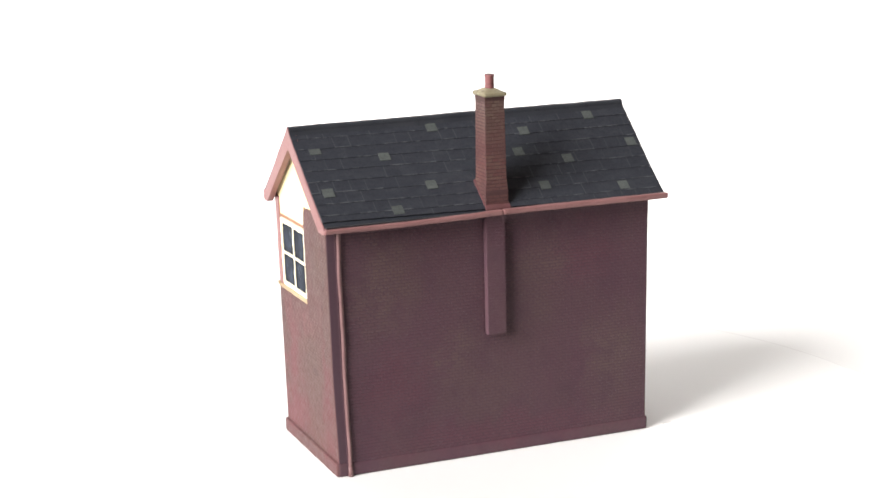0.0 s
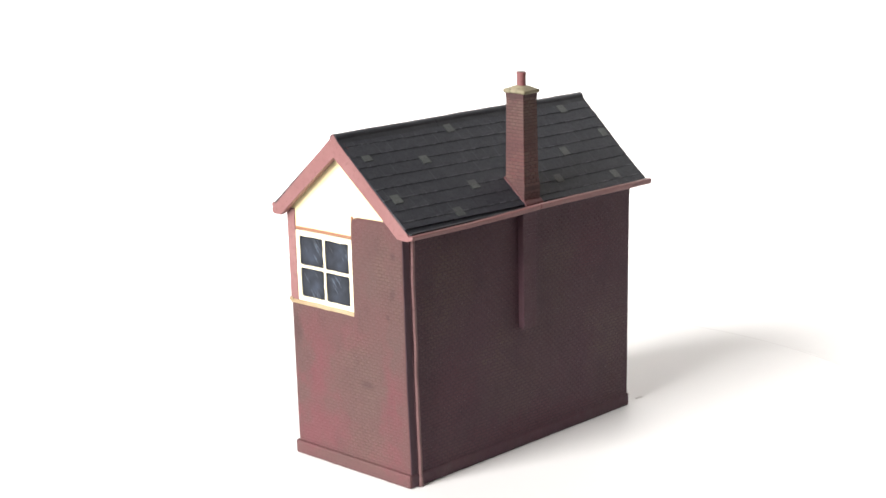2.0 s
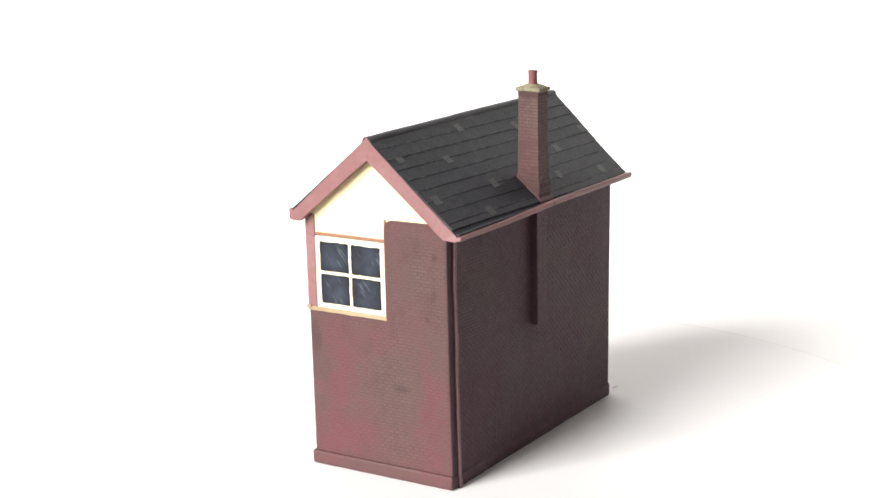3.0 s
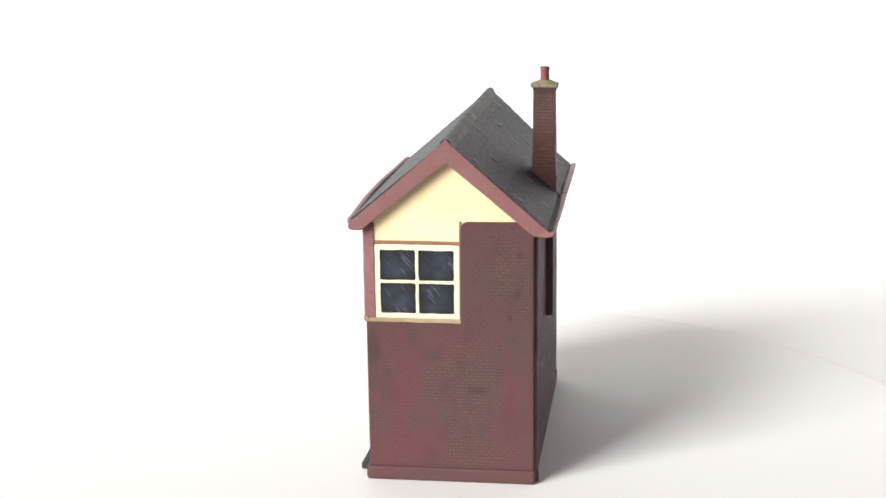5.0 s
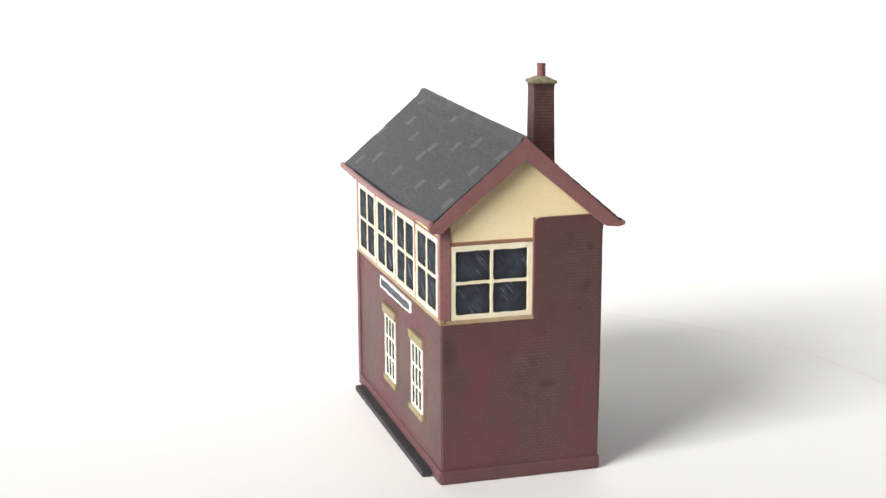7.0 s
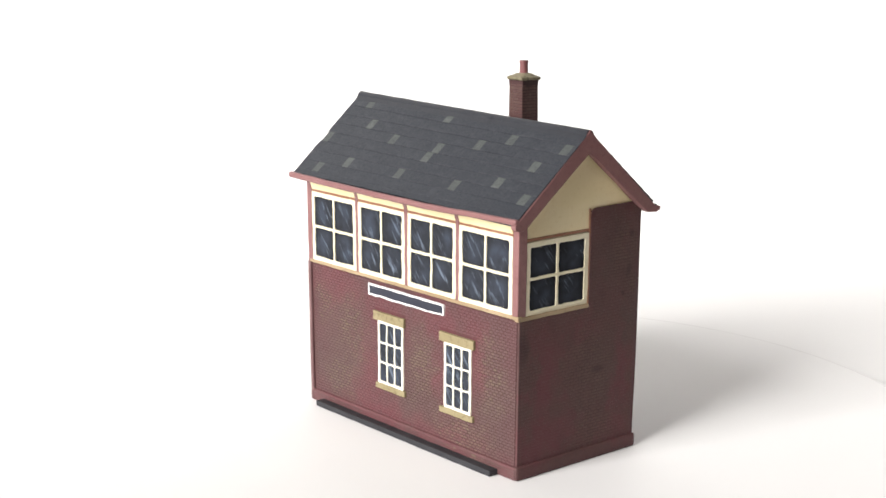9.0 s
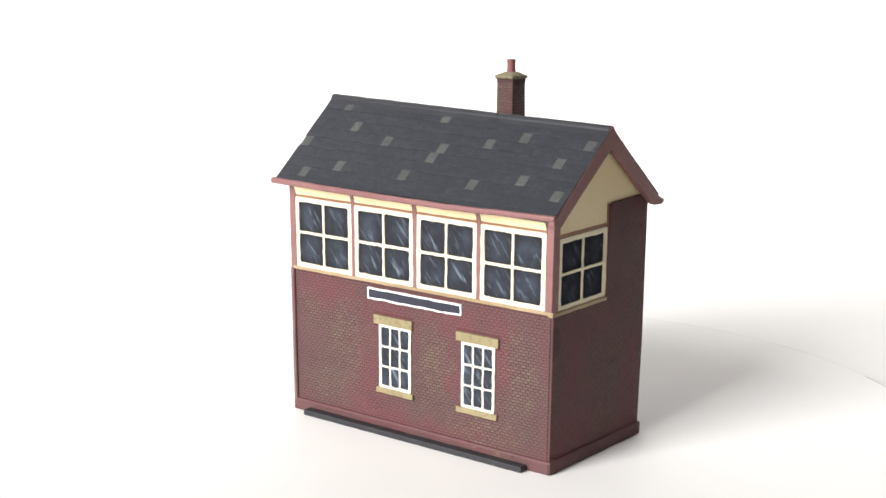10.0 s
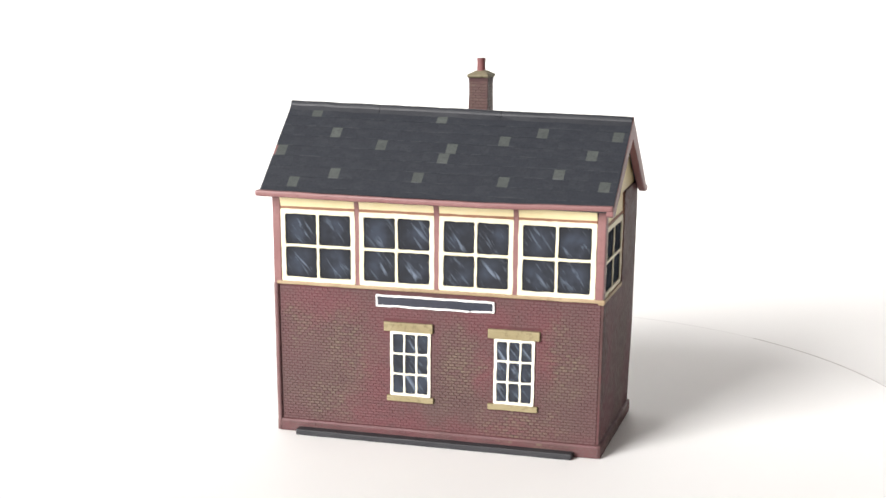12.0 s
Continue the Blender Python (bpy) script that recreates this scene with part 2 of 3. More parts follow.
M_PAPER = paper("white_card", (0.89, 0.89, 0.88), 0.6)
M_DISC = paper("white_disc", (0.885, 0.885, 0.875), 0.55)
M_EDGE = paint("grey_card_edge", (0.73, 0.72, 0.71), (0.78, 0.77, 0.76), (0.58, 0.57, 0.56), 0.7)
M_DARKER_EDGE = paint("darker_card_edge", (0.50, 0.48, 0.47), (0.62, 0.60, 0.59), (0.40, 0.39, 0.38), 0.7)
M_TABLE = paper("dull_tabletop", (0.17, 0.15, 0.135), 0.6)
M_ROOM = paper("room_plaster", (0.135, 0.114, 0.105), 0.8)


# ---- mesh helpers ----
def ease(a, b, v):
    v = min(max((v - a) / (b - a), 0.0), 1.0)
    return v * v * (3 - 2 * v)


def lean(v):
    """The slightly out-of-true casting: the upper storey drifts along x, and the roof sits askew on the walls."""
    x, y, z = v
    roof, tall = ease(35.5, 38.5, z), ease(2.0, 16.0, z)
    v.x = x + z * (0.0155 + 0.0125 * x / 26) + 0.013 * max(y + 6, 0) * tall * ease(20, 25, x) * (1 - roof)
    v.y = y + (0.03 * y * roof if y > 0 else 0) + 0.4 * ease(40, 50, z) * ease(0, -27, x)
    v.z = z + roof * (0.05 - 0.009 * x - 0.028 * y) + ease(38.5, 50, z) * ease(53.0, 50.5, z) * (0.3 - 0.012 * x)


def unlean(x, z):
    return (x - 0.0155 * z) / (1 + 0.0125 * z / 26)


def mesh_of(name, bm, material, warp=True, smooth=False):
    me = bpy.data.meshes.new(name)
    bmesh.ops.recalc_face_normals(bm, faces=bm.faces)
    for v in bm.verts:
        if warp:
            lean(v.co)
        v.co *= MM
    bm.to_mesh(me)
    bm.free()
    me.materials.append(material)
    if smooth:
        me.polygons.foreach_set("use_smooth", [True] * len(me.polygons))
    return me


def part(name, bm, material, parent, label="", smooth=False, warp=True):
    ob = new(name, mesh_of(name, bm, material, warp, smooth))
    ob.parent = parent
    return tagged(ob, label)


def box(bm, x0, x1, y0, y1, z0, z1, bevel=0.0, segments=2):
    vs = [bm.verts.new((x, y, z)) for x in (x0, x1) for y in (y0, y1) for z in (z0, z1)]
    faces = [bm.faces.new([vs[i] for i in f]) for f in
             ((0, 1, 3, 2), (4, 6, 7, 5), (0, 4, 5, 1), (2, 3, 7, 6), (0, 2, 6, 4), (1, 5, 7, 3))]
    if bevel:
        edges = list({e for f in faces for e in f.edges})
        bmesh.ops.bevel(bm, geom=edges, offset=bevel, segments=segments, affect="EDGES", profile=0.6)
    return bm


def slab(bm, outline, x0, x1, bevel=0.0):
    """Extrudes an outline of (y, z) from x0 to x1."""
    a = [bm.verts.new((x0, y, z)) for y, z in outline]
    b = [bm.verts.new((x1, y, z)) for y, z in outline]
    n = len(outline)
    faces = [bm.faces.new(a), bm.faces.new(list(reversed(b)))]
    faces += [bm.faces.new((a[i], b[i], b[(i + 1) % n], a[(i + 1) % n])) for i in range(n)]
    if bevel:
        bmesh.ops.bevel(bm, geom=list({e for f in faces for e in f.edges}), offset=bevel, segments=2, affect="EDGES", profile=0.6)
    return bm


def tube(bm, x, y, z0, z1, r0, r1=None, sides=14):
    made = bmesh.ops.create_cone(bm, cap_ends=True, segments=sides, radius1=r0, radius2=r1 or r0, depth=z1 - z0)
    bmesh.ops.translate(bm, verts=made["verts"], vec=(x, y, (z0 + z1) / 2))
    return bm


def cut_grid(bm, step=1.5):
    """Cuts a flat-sided casting into a grid across y and z, so that it can follow the lean."""
    for k in (1, 2):
        low, high = min(v.co[k] for v in bm.verts), max(v.co[k] for v in bm.verts)
        n = int((high - low) / step)
        for i in range(1, n):
            spot, way = [0, 0, 0], [0, 0, 0]
            spot[k], way[k] = low + (high - low) * i / n, 1
            bmesh.ops.bisect_plane(bm, geom=bm.verts[:] + bm.edges[:] + bm.faces[:], plane_co=spot, plane_no=way)
    return bm


def rough(bm, amount, step=1.2, grain=0.6):
    """Cuts long edges and shakes the points, for hand-cast and hand-painted edges."""
    for _ in range(5):
        long = [e for e in bm.edges if e.calc_length() > step]
        if not long or len(bm.verts) > 6000:
            break
        bmesh.ops.subdivide_edges(bm, edges=long, cuts=1, use_grid_fill=True)
    for v in bm.verts:
        v.co += noise.noise_vector(v.co * grain) * amount
    return bm


# ---- the table, the backdrop and the room that closes the place ----
def block(name, x0, x1, y0, y1, z0, z1, material, label, category, bevel=0.0):
    ob = new(name, mesh_of(name, box(bmesh.new(), x0, x1, y0, y1, z0, z1, bevel), material, warp=False))
    return tagged(ob, label, category, kind="structure")


TABLE_Z = -1.1
# out-of-view tabletop, made dark so less light bounces onto the model's walls
block("unseen_table_top", -700, 700, -500, 600, TABLE_Z - 25, TABLE_Z - 0.4, M_TABLE, "unseen dull grey-brown tabletop, added dark to cut bounced light", "table top", 2)
block("white_sheet", -190, 190, -72, 129, TABLE_Z - 0.4, TABLE_Z, M_PAPER, "smooth white card lying under the turntable", "card", 0.1)


def backdrop():
    """A white card that stands behind the turntable, with a soft fold at its foot."""
    fold = [(130 + math.sin(radians(a)), TABLE_Z + 1.05 - math.cos(radians(a))) for a in range(0, 91, 15)]
    bm = slab(bmesh.new(), [(134, TABLE_Z), (128, TABLE_Z)] + fold + [(131, 210), (134, 210)], -300, 300)
    tagged(new("backdrop", mesh_of("backdrop", bm, M_PAPER, warp=False)), "plain white card standing behind the turntable", "backdrop", kind="structure")


backdrop()
# a thin grey strip that colours in the faint shade along the fold
block("backdrop_fold_shade", 58, 190, 130.985, 131.05, TABLE_Z + 1.1, TABLE_Z + 1.3, M_EDGE, "faint grey strip painted as shade at the foot of the white card", "backdrop")


def room_side(name, x0, x1, y0, y1, z0, z1, what):
    block(name, x0, x1, y0, y1, z0, z1, M_ROOM, "plain pale " + what, what.split()[-1]).rotation_euler[2] = ROOM_TURN


room_side("floor", -2060, 1800, -1800, 1800, -800, -750, "painted floor")
room_side("ceiling", -2060, 1800, -1800, 1800, 2250, 2300, "plaster ceiling")
room_side("wall_north", -2060, 1800, 1800, 1860, -750, 2250, "plaster wall")
room_side("wall_south", -2060, 1800, -1860, -1800, -750, 2250, "plaster wall")
room_side("wall_east", 1800, 1860, -1800, 1800, -750, 2250, "plaster wall")


def window_wall():
    """The wall on the light's side, pierced by the window opening."""
    bm = bmesh.new()
    for y0, y1, z0, z1 in ((-1800, -570, -750, 2250), (570, 1800, -750, 2250), (-570, 570, -750, 190), (-570, 570, 2010, 2250)):
        box(bm, -2060, -2000, y0, y1, z0, z1)
    ob = new("wall_west", mesh_of("wall_west", bm, M_ROOM, warp=False))
    ob.rotation_euler[2] = ROOM_TURN
    tagged(ob, "plain pale wall with a daylight opening", "wall", kind="structure")


window_wall()


def turntable():
    base = new("turntable")
    bm = bmesh.new()
    made = bmesh.ops.create_cone(bm, cap_ends=True, segments=160, radius1=77, radius2=77, depth=0.8)
    bmesh.ops.translate(bm, verts=made["verts"], vec=(0, 0, -0.4))
    rim = [e for e in bm.edges if all(v.co.z > -0.1 for v in e.verts)]
    bmesh.ops.bevel(bm, geom=rim, offset=0.3, segments=3, affect="EDGES", profile=0.5)
    part("disc", bm, M_DISC, base, warp=False)
    bm = bmesh.new()
    tube(bm, 0, 0, TABLE_Z + 0.2, -0.79, 60, sides=64)
    part("bearing_plate", bm, M_DISC, base, warp=False)
    bm = bmesh.new()
    rings = [[bm.verts.new((r * math.cos(radians(2 * i)), r * math.sin(radians(2 * i)), z)) for i in range(180)] for r, z in ((76.2, -0.3), (76.2, 0.015), (76.36, 0.02), (76.45, -0.2))]
    for low, high in zip(rings, rings[1:]):
        for i in range(180):
            bm.faces.new((low[i], low[(i + 1) % 180], high[(i + 1) % 180], high[i]))
    part("rim_line", bm, M_EDGE, base, "thin grey edge of the disc", warp=False)
    # a darker grey line over one stretch of the edge
    bm = bmesh.new()
    arc = [radians(20 + 0.95 * i) for i in range(41)]
    lines = [[bm.verts.new((r * math.cos(a), r * math.sin(a), z)) for a in arc] for r, z in ((76.05, 0.0), (76.08, 0.03), (76.34, 0.035), (76.5, -0.15))]
    for low, high in zip(lines, lines[1:]):
        for i in range(40):
            bm.faces.new((low[i], low[i + 1], high[i + 1], high[i]))
    part("rim_line", bm, M_DARKER_EDGE, base, "darker grey stretch of the disc's edge", warp=False)
    part("scuff", rough(box(bmesh.new(), -31.7, -30.3, 13.3, 13.8, -0.1, 0.12, 0.05), 0.15, 0.5), M_EDGE, base, "small grey scuff on the disc", warp=False)
    return tagged(base, "round white turntable disc lying on white card", "turntable")


table = turntable()

# ---- the model signal box ----
BOX = tagged(new("model_signal_box"), "small painted resin signal box with dark slate roof", "model building")
FRONT, REAR, END = -11.8, 12.0, 25.8
PITCH = 0.857
RIDGE_Z = 50.0
CHIMNEY_X, CHIMNEY_Y = 0.45, 11.33


def walls():
    front = part("wall", box(bmesh.new(), -25.5, 25.4, FRONT, -9.5, 0.3, 37.6, 0.08), M_JOINT_FRONT, BOX, "maroon brick front wall, painted in red and brown drifts")
    rear = part("wall", cut_grid(box(bmesh.new(), -25.5, 25.74, 9.5, REAR, 0.3, 37.6, 0.08), 1.0), M_JOINT_REAR, BOX, "dull purple-brown brick rear wall")
    low = [(-11.7, 0.3), (11.92, 0.3), (11.92, 38.5), (10.9, 38.7), (2.75, 38.4), (2.2, 38.2), (1.86, 37.8), (1.75, 37.2), (1.75, 23.6), (-11.7, 23.6)]
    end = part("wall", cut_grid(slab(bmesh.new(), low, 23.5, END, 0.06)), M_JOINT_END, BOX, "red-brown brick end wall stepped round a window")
    blind = [(-11.7, 0.3), (11.92, 0.3), (11.92, 38.5), (0, 48.5), (-11.7, 38.5)]
    part("wall", cut_grid(slab(bmesh.new(), blind, -25.6, -23.5, 0.06)), M_JOINT, BOX, "plain brick end wall")
    return front, rear, end


WALL_FRONT, WALL_REAR, WALL_END = walls()


def plinth():
    t, top = 1.9, 0.4
    part("plinth", rough(box(bmesh.new(), -25.9, 26.05, -12.2, -10.5, -0.2, t, top), 0.05), M_JOINT, BOX, "maroon plinth course")
    part("plinth", rough(box(bmesh.new(), -25.9, 26.05, 10.5, 12.2, -0.2, t, top), 0.05), M_BRICK_REAR, BOX, "dull brown plinth course")
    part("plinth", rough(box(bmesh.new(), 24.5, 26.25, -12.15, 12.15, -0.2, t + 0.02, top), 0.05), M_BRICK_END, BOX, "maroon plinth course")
    part("plinth", rough(box(bmesh.new(), -25.95, -24.5, -12.15, 12.15, -0.2, t + 0.02, top), 0.05), M_BRICK_END, BOX, "maroon plinth course")
    part("base_strip", rough(box(bmesh.new(), -22.2, 22.2, -13.75, -12.1, -0.2, 0.75, 0.2), 0.05), M_STRIP, BOX, "black strip along the foot of the front")


plinth()


def corner_posts():
    part("corner_post", rough(box(bmesh.new(), 24.5, 25.72, -12.05, -10.4, 23.9, 37.8, 0.15), 0.04), M_TRIM, BOX, "dusky pink corner post")
    part("corner_post", rough(box(bmesh.new(), -25.75, -24.5, -12.1, -10.4, 23.9, 37.8, 0.15), 0.04), M_TRIM, BOX, "dusky pink corner post")


corner_posts()


def pane(parent, axis, plane, u0, u1, z0, z1):
    """One dark pane with rounded corners, its origin at its middle. axis: 'y' for the front, 'x' for the end."""
    w, h, r = (u1 - u0) / 2, (z1 - z0) / 2, min(u1 - u0, z1 - z0) * 0.1
    bm = bmesh.new()
    ring = []
    for cx, cz, a0 in ((w - r, h - r, 0), (r - w, h - r, 90), (r - w, r - h, 180), (w - r, r - h, 270)):
        for k in range(4):
            a = radians(a0 + 30 * k)
            ring.append((cx + r * math.cos(a) + random.uniform(-0.04, 0.04), cz + r * math.sin(a) + random.uniform(-0.04, 0.04)))
    front = [bm.verts.new((u, -0.09, z)) for u, z in ring]
    back = [bm.verts.new((u, 0.06, z)) for u, z in ring]
    bm.faces.new(front), bm.faces.new(list(reversed(back)))
    for i in range(len(ring)):
        bm.faces.new((front[i], front[i - 1], back[i - 1], back[i]))
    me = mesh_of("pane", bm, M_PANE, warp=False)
    ob = new("pane", me)
    ob.parent = parent
    at = Vector(((u0 + u1) / 2, plane, (z0 + z1) / 2)) if axis == "y" else Vector((plane, (u0 + u1) / 2, (z0 + z1) / 2))
    lean(at)
    tilt = math.atan(0.0155 + 0.0125 * at.x / 26)
    ob.matrix_basis = Matrix.Translation(at * MM) @ (Matrix.Rotation(tilt, 4, "Y") if axis == "x" else Matrix()) @ pose(0, 0, 0, 0, 0, 90 if axis == "x" else 0)
    return ob


def bars(axis, plane, depth, cuts_u, cuts_z, round_by=0.22):
    """A window frame as one pierced sheet. cuts: (from, to) of each bar."""
    bm = bmesh.new()
    us, zs = [u for c in cuts_u for u in c], [z for c in cuts_z for z in c]
    def at(u, z, n):
        return (u, plane - n, z) if axis == "y" else (plane + n, u, z)
    grid = {(i, j, n): bm.verts.new(at(u, z, depth if n else -0.3)) for i, u in enumerate(us) for j, z in enumerate(zs) for n in (0, 1)}
    def solid(i, j):
        return 0 <= i < len(us) - 1 and 0 <= j < len(zs) - 1 and (i % 2 == 0 or j % 2 == 0)
    for i in range(len(us) - 1):
        for j in range(len(zs) - 1):
            if not solid(i, j):
                continue
            for n in (0, 1):
                bm.faces.new([grid[i + a, j + b, n] for a, b in ((0, 0), (1, 0), (1, 1), (0, 1))])
            for di, dj, p, q in ((-1, 0, (0, 0), (0, 1)), (1, 0, (1, 0), (1, 1)), (0, -1, (0, 0), (1, 0)), (0, 1, (0, 1), (1, 1))):
                if not solid(i + di, j + dj):
                    bm.faces.new((grid[i + p[0], j + p[1], 0], grid[i + q[0], j + q[1], 0], grid[i + q[0], j + q[1], 1], grid[i + p[0], j + p[1], 1]))
    bmesh.ops.recalc_face_normals(bm, faces=bm.faces)
    k = 1 if axis == "y" else 0
    deep = [e for e in bm.edges if abs(e.verts[0].co[k] - e.verts[1].co[k]) > 0.2 and e.calc_face_angle(0) > 0.5]
    bmesh.ops.bevel(bm, geom=deep, offset=round_by, segments=3, affect="EDGES", profile=0.5)
    top = plane - depth if axis == "y" else plane + depth
    lip = [e for e in bm.edges if all(abs(v.co[k] - top) < 1e-4 for v in e.verts) and e.calc_face_angle(0) > 0.5]
    bmesh.ops.bevel(bm, geom=lip, offset=0.06, segments=2, affect="EDGES", profile=0.6)
    return rough(bm, 0.085, 0.9, 0.9)


def window(axis, plane, u0, u1, z0, z1, edge, bar, columns, rows, depth, label, material=M_FRAME):
    pu, pz = (u1 - u0 - 2 * edge - (columns - 1) * bar) / columns, (z1 - z0 - 2 * edge - (rows - 1) * bar) / rows
    us = [(u0, u0 + edge)] + [(u0 + edge + pu * i + bar * (i - 1), u0 + edge + pu * i + bar * i) for i in range(1, columns)] + [(u1 - edge, u1)]
    zs = [(z0, z0 + edge)] + [(z0 + edge + pz * i + bar * (i - 1), z0 + edge + pz * i + bar * i) for i in range(1, rows)] + [(z1 - edge, z1)]
    frame_ob = part("window", bars(axis, plane, depth, us, zs), material, BOX, label)
    for i in range(columns):
        for j in range(rows):
            pane(frame_ob, axis, plane, us[i][1] - 0.08, us[i + 1][0] + 0.08, zs[j][1] - 0.08, zs[j + 1][0] + 0.08)
    return frame_ob


def front_windows():
    units = ((-24.45, -12.41), (-11.77, 0.07), (0.78, 12.17), (12.85, 24.47))
    for a, b in units:
        window("y", FRONT, a, b, 24.3, 35.75, 0.74, 0.44, 2, 2, 0.24, "ivory four-pane signal box window with dark panes")
        cove = [(FRONT - 0.2, 36.1), (FRONT - 0.7, 37.5), (FRONT - 0.7, 37.7), (FRONT + 0.4, 37.7), (FRONT + 0.4, 36.1)]
        part("frieze_panel", rough(slab(bmesh.new(), cove, a + 0.05, b - 0.05, 0.04), 0.03), M_CREAM, BOX, "cream coved frieze panel")
        part("head_strip", rough(box(bmesh.new(), a, b, FRONT - 0.2, FRONT + 0.4, 35.7, 36.14, 0.05), 0.04), M_BROWN, BOX, "brown line over the window")
    for (_, a), (b, _) in zip(units, units[1:]):
        post = [(FRONT - 0.2, 24.3), (FRONT - 0.24, 36.1), (FRONT - 0.76, 37.5), (FRONT - 0.76, 37.7), (FRONT + 0.4, 37.7), (FRONT + 0.4, 24.3)]
        part("window_post", rough(slab(bmesh.new(), post, a - 0.03, b + 0.03, 0.05), 0.04), M_TRIM, BOX, "thin dusky pink post between windows")
    part("sill_band", rough(box(bmesh.new(), -25.3, 26.0, FRONT - 0.36, FRONT + 0.4, 23.8, 24.34, 0.13), 0.05), M_SILL, BOX, "tan sill band under the windows")


front_windows()


def end_window():
    p = END - 0.42
    window("x", p, -10.45, 1.6, 24.0, 34.75, 0.8, 0.45, 2, 2, 0.24, "ivory four-pane end window with dark panes")
    part("head_strip", rough(box(bmesh.new(), p - 0.4, p + 0.2, -10.45, 1.75, 34.85, 35.3, 0.05), 0.04), M_BROWN, BOX, "brown line over the window")
    part("sill_band", rough(box(bmesh.new(), p - 0.4, END + 0.06, -12.0, 1.75, 23.5, 24.1, 0.12), 0.05), M_SILL, BOX, "tan sill band under the window")
    part("jamb", rough(box(bmesh.new(), p - 0.4, p + 0.3, 1.55, 1.85, 24.0, 38.4, 0.05), 0.03), M_BROWN, BOX, "brown line beside the window")
    gable = [(-10.5, 35.25), (1.8, 35.25), (1.8, 37.6), (11.2, 37.6), (11.2, 39.4), (0, 48.8), (-11.2, 39.4), (-11.2, 37.0), (-10.5, 37.0)]
    part("gable_panel", cut_grid(slab(bmesh.new(), gable, 23.6, END - 0.3, 0.04)), M_GABLE, BOX, "cream boarded gable panel")


end_window()


def lower_windows():
    for (w0, w1), (l0, l1), (s0, s1) in (((-6.93, -0.46), (-7.9, -0.09), (-7.45, 0.05)), ((9.49, 15.78), (8.5, 16.5), (8.65, 16.42))):
        window("y", FRONT, w0, w1, 7.1, 17.45, 0.46, 0.3, 3, 3, 0.24, "white nine-pane lower window with dark panes", M_LOWER)
        part("lintel", rough(box(bmesh.new(), l0, l1, FRONT - 0.44, FRONT + 0.3, 17.4, 18.85, 0.12), 0.08), M_STONE, BOX, "ochre stone lintel")
        part("sill", rough(box(bmesh.new(), s0, s1, FRONT - 0.46, FRONT + 0.3, 6.25, 7.15, 0.12), 0.08), M_STONE, BOX, "ochre stone sill")


lower_windows()


def nameplate():
    plate = part("nameplate", rough(box(bmesh.new(), -9.05, 9.35, FRONT - 0.3, FRONT + 0.2, 21.3, 22.95, 0.06), 0.02), M_PLATE, BOX, "blank slate-blue nameplate with white border")
    edge = bars("y", FRONT - 0.1, 0.26, [(-9.15, -8.87), (9.17, 9.45)], [(21.2, 21.48), (22.75, 23.03)], 0.1)
    part("border", rough(edge, 0.08, 1.4, 0.5), M_WHITE, plate, "hand-painted white border")


nameplate()


def roof_z(y, lift=0.0):
    return RIDGE_Z - 0.3 - PITCH * abs(y) + lift


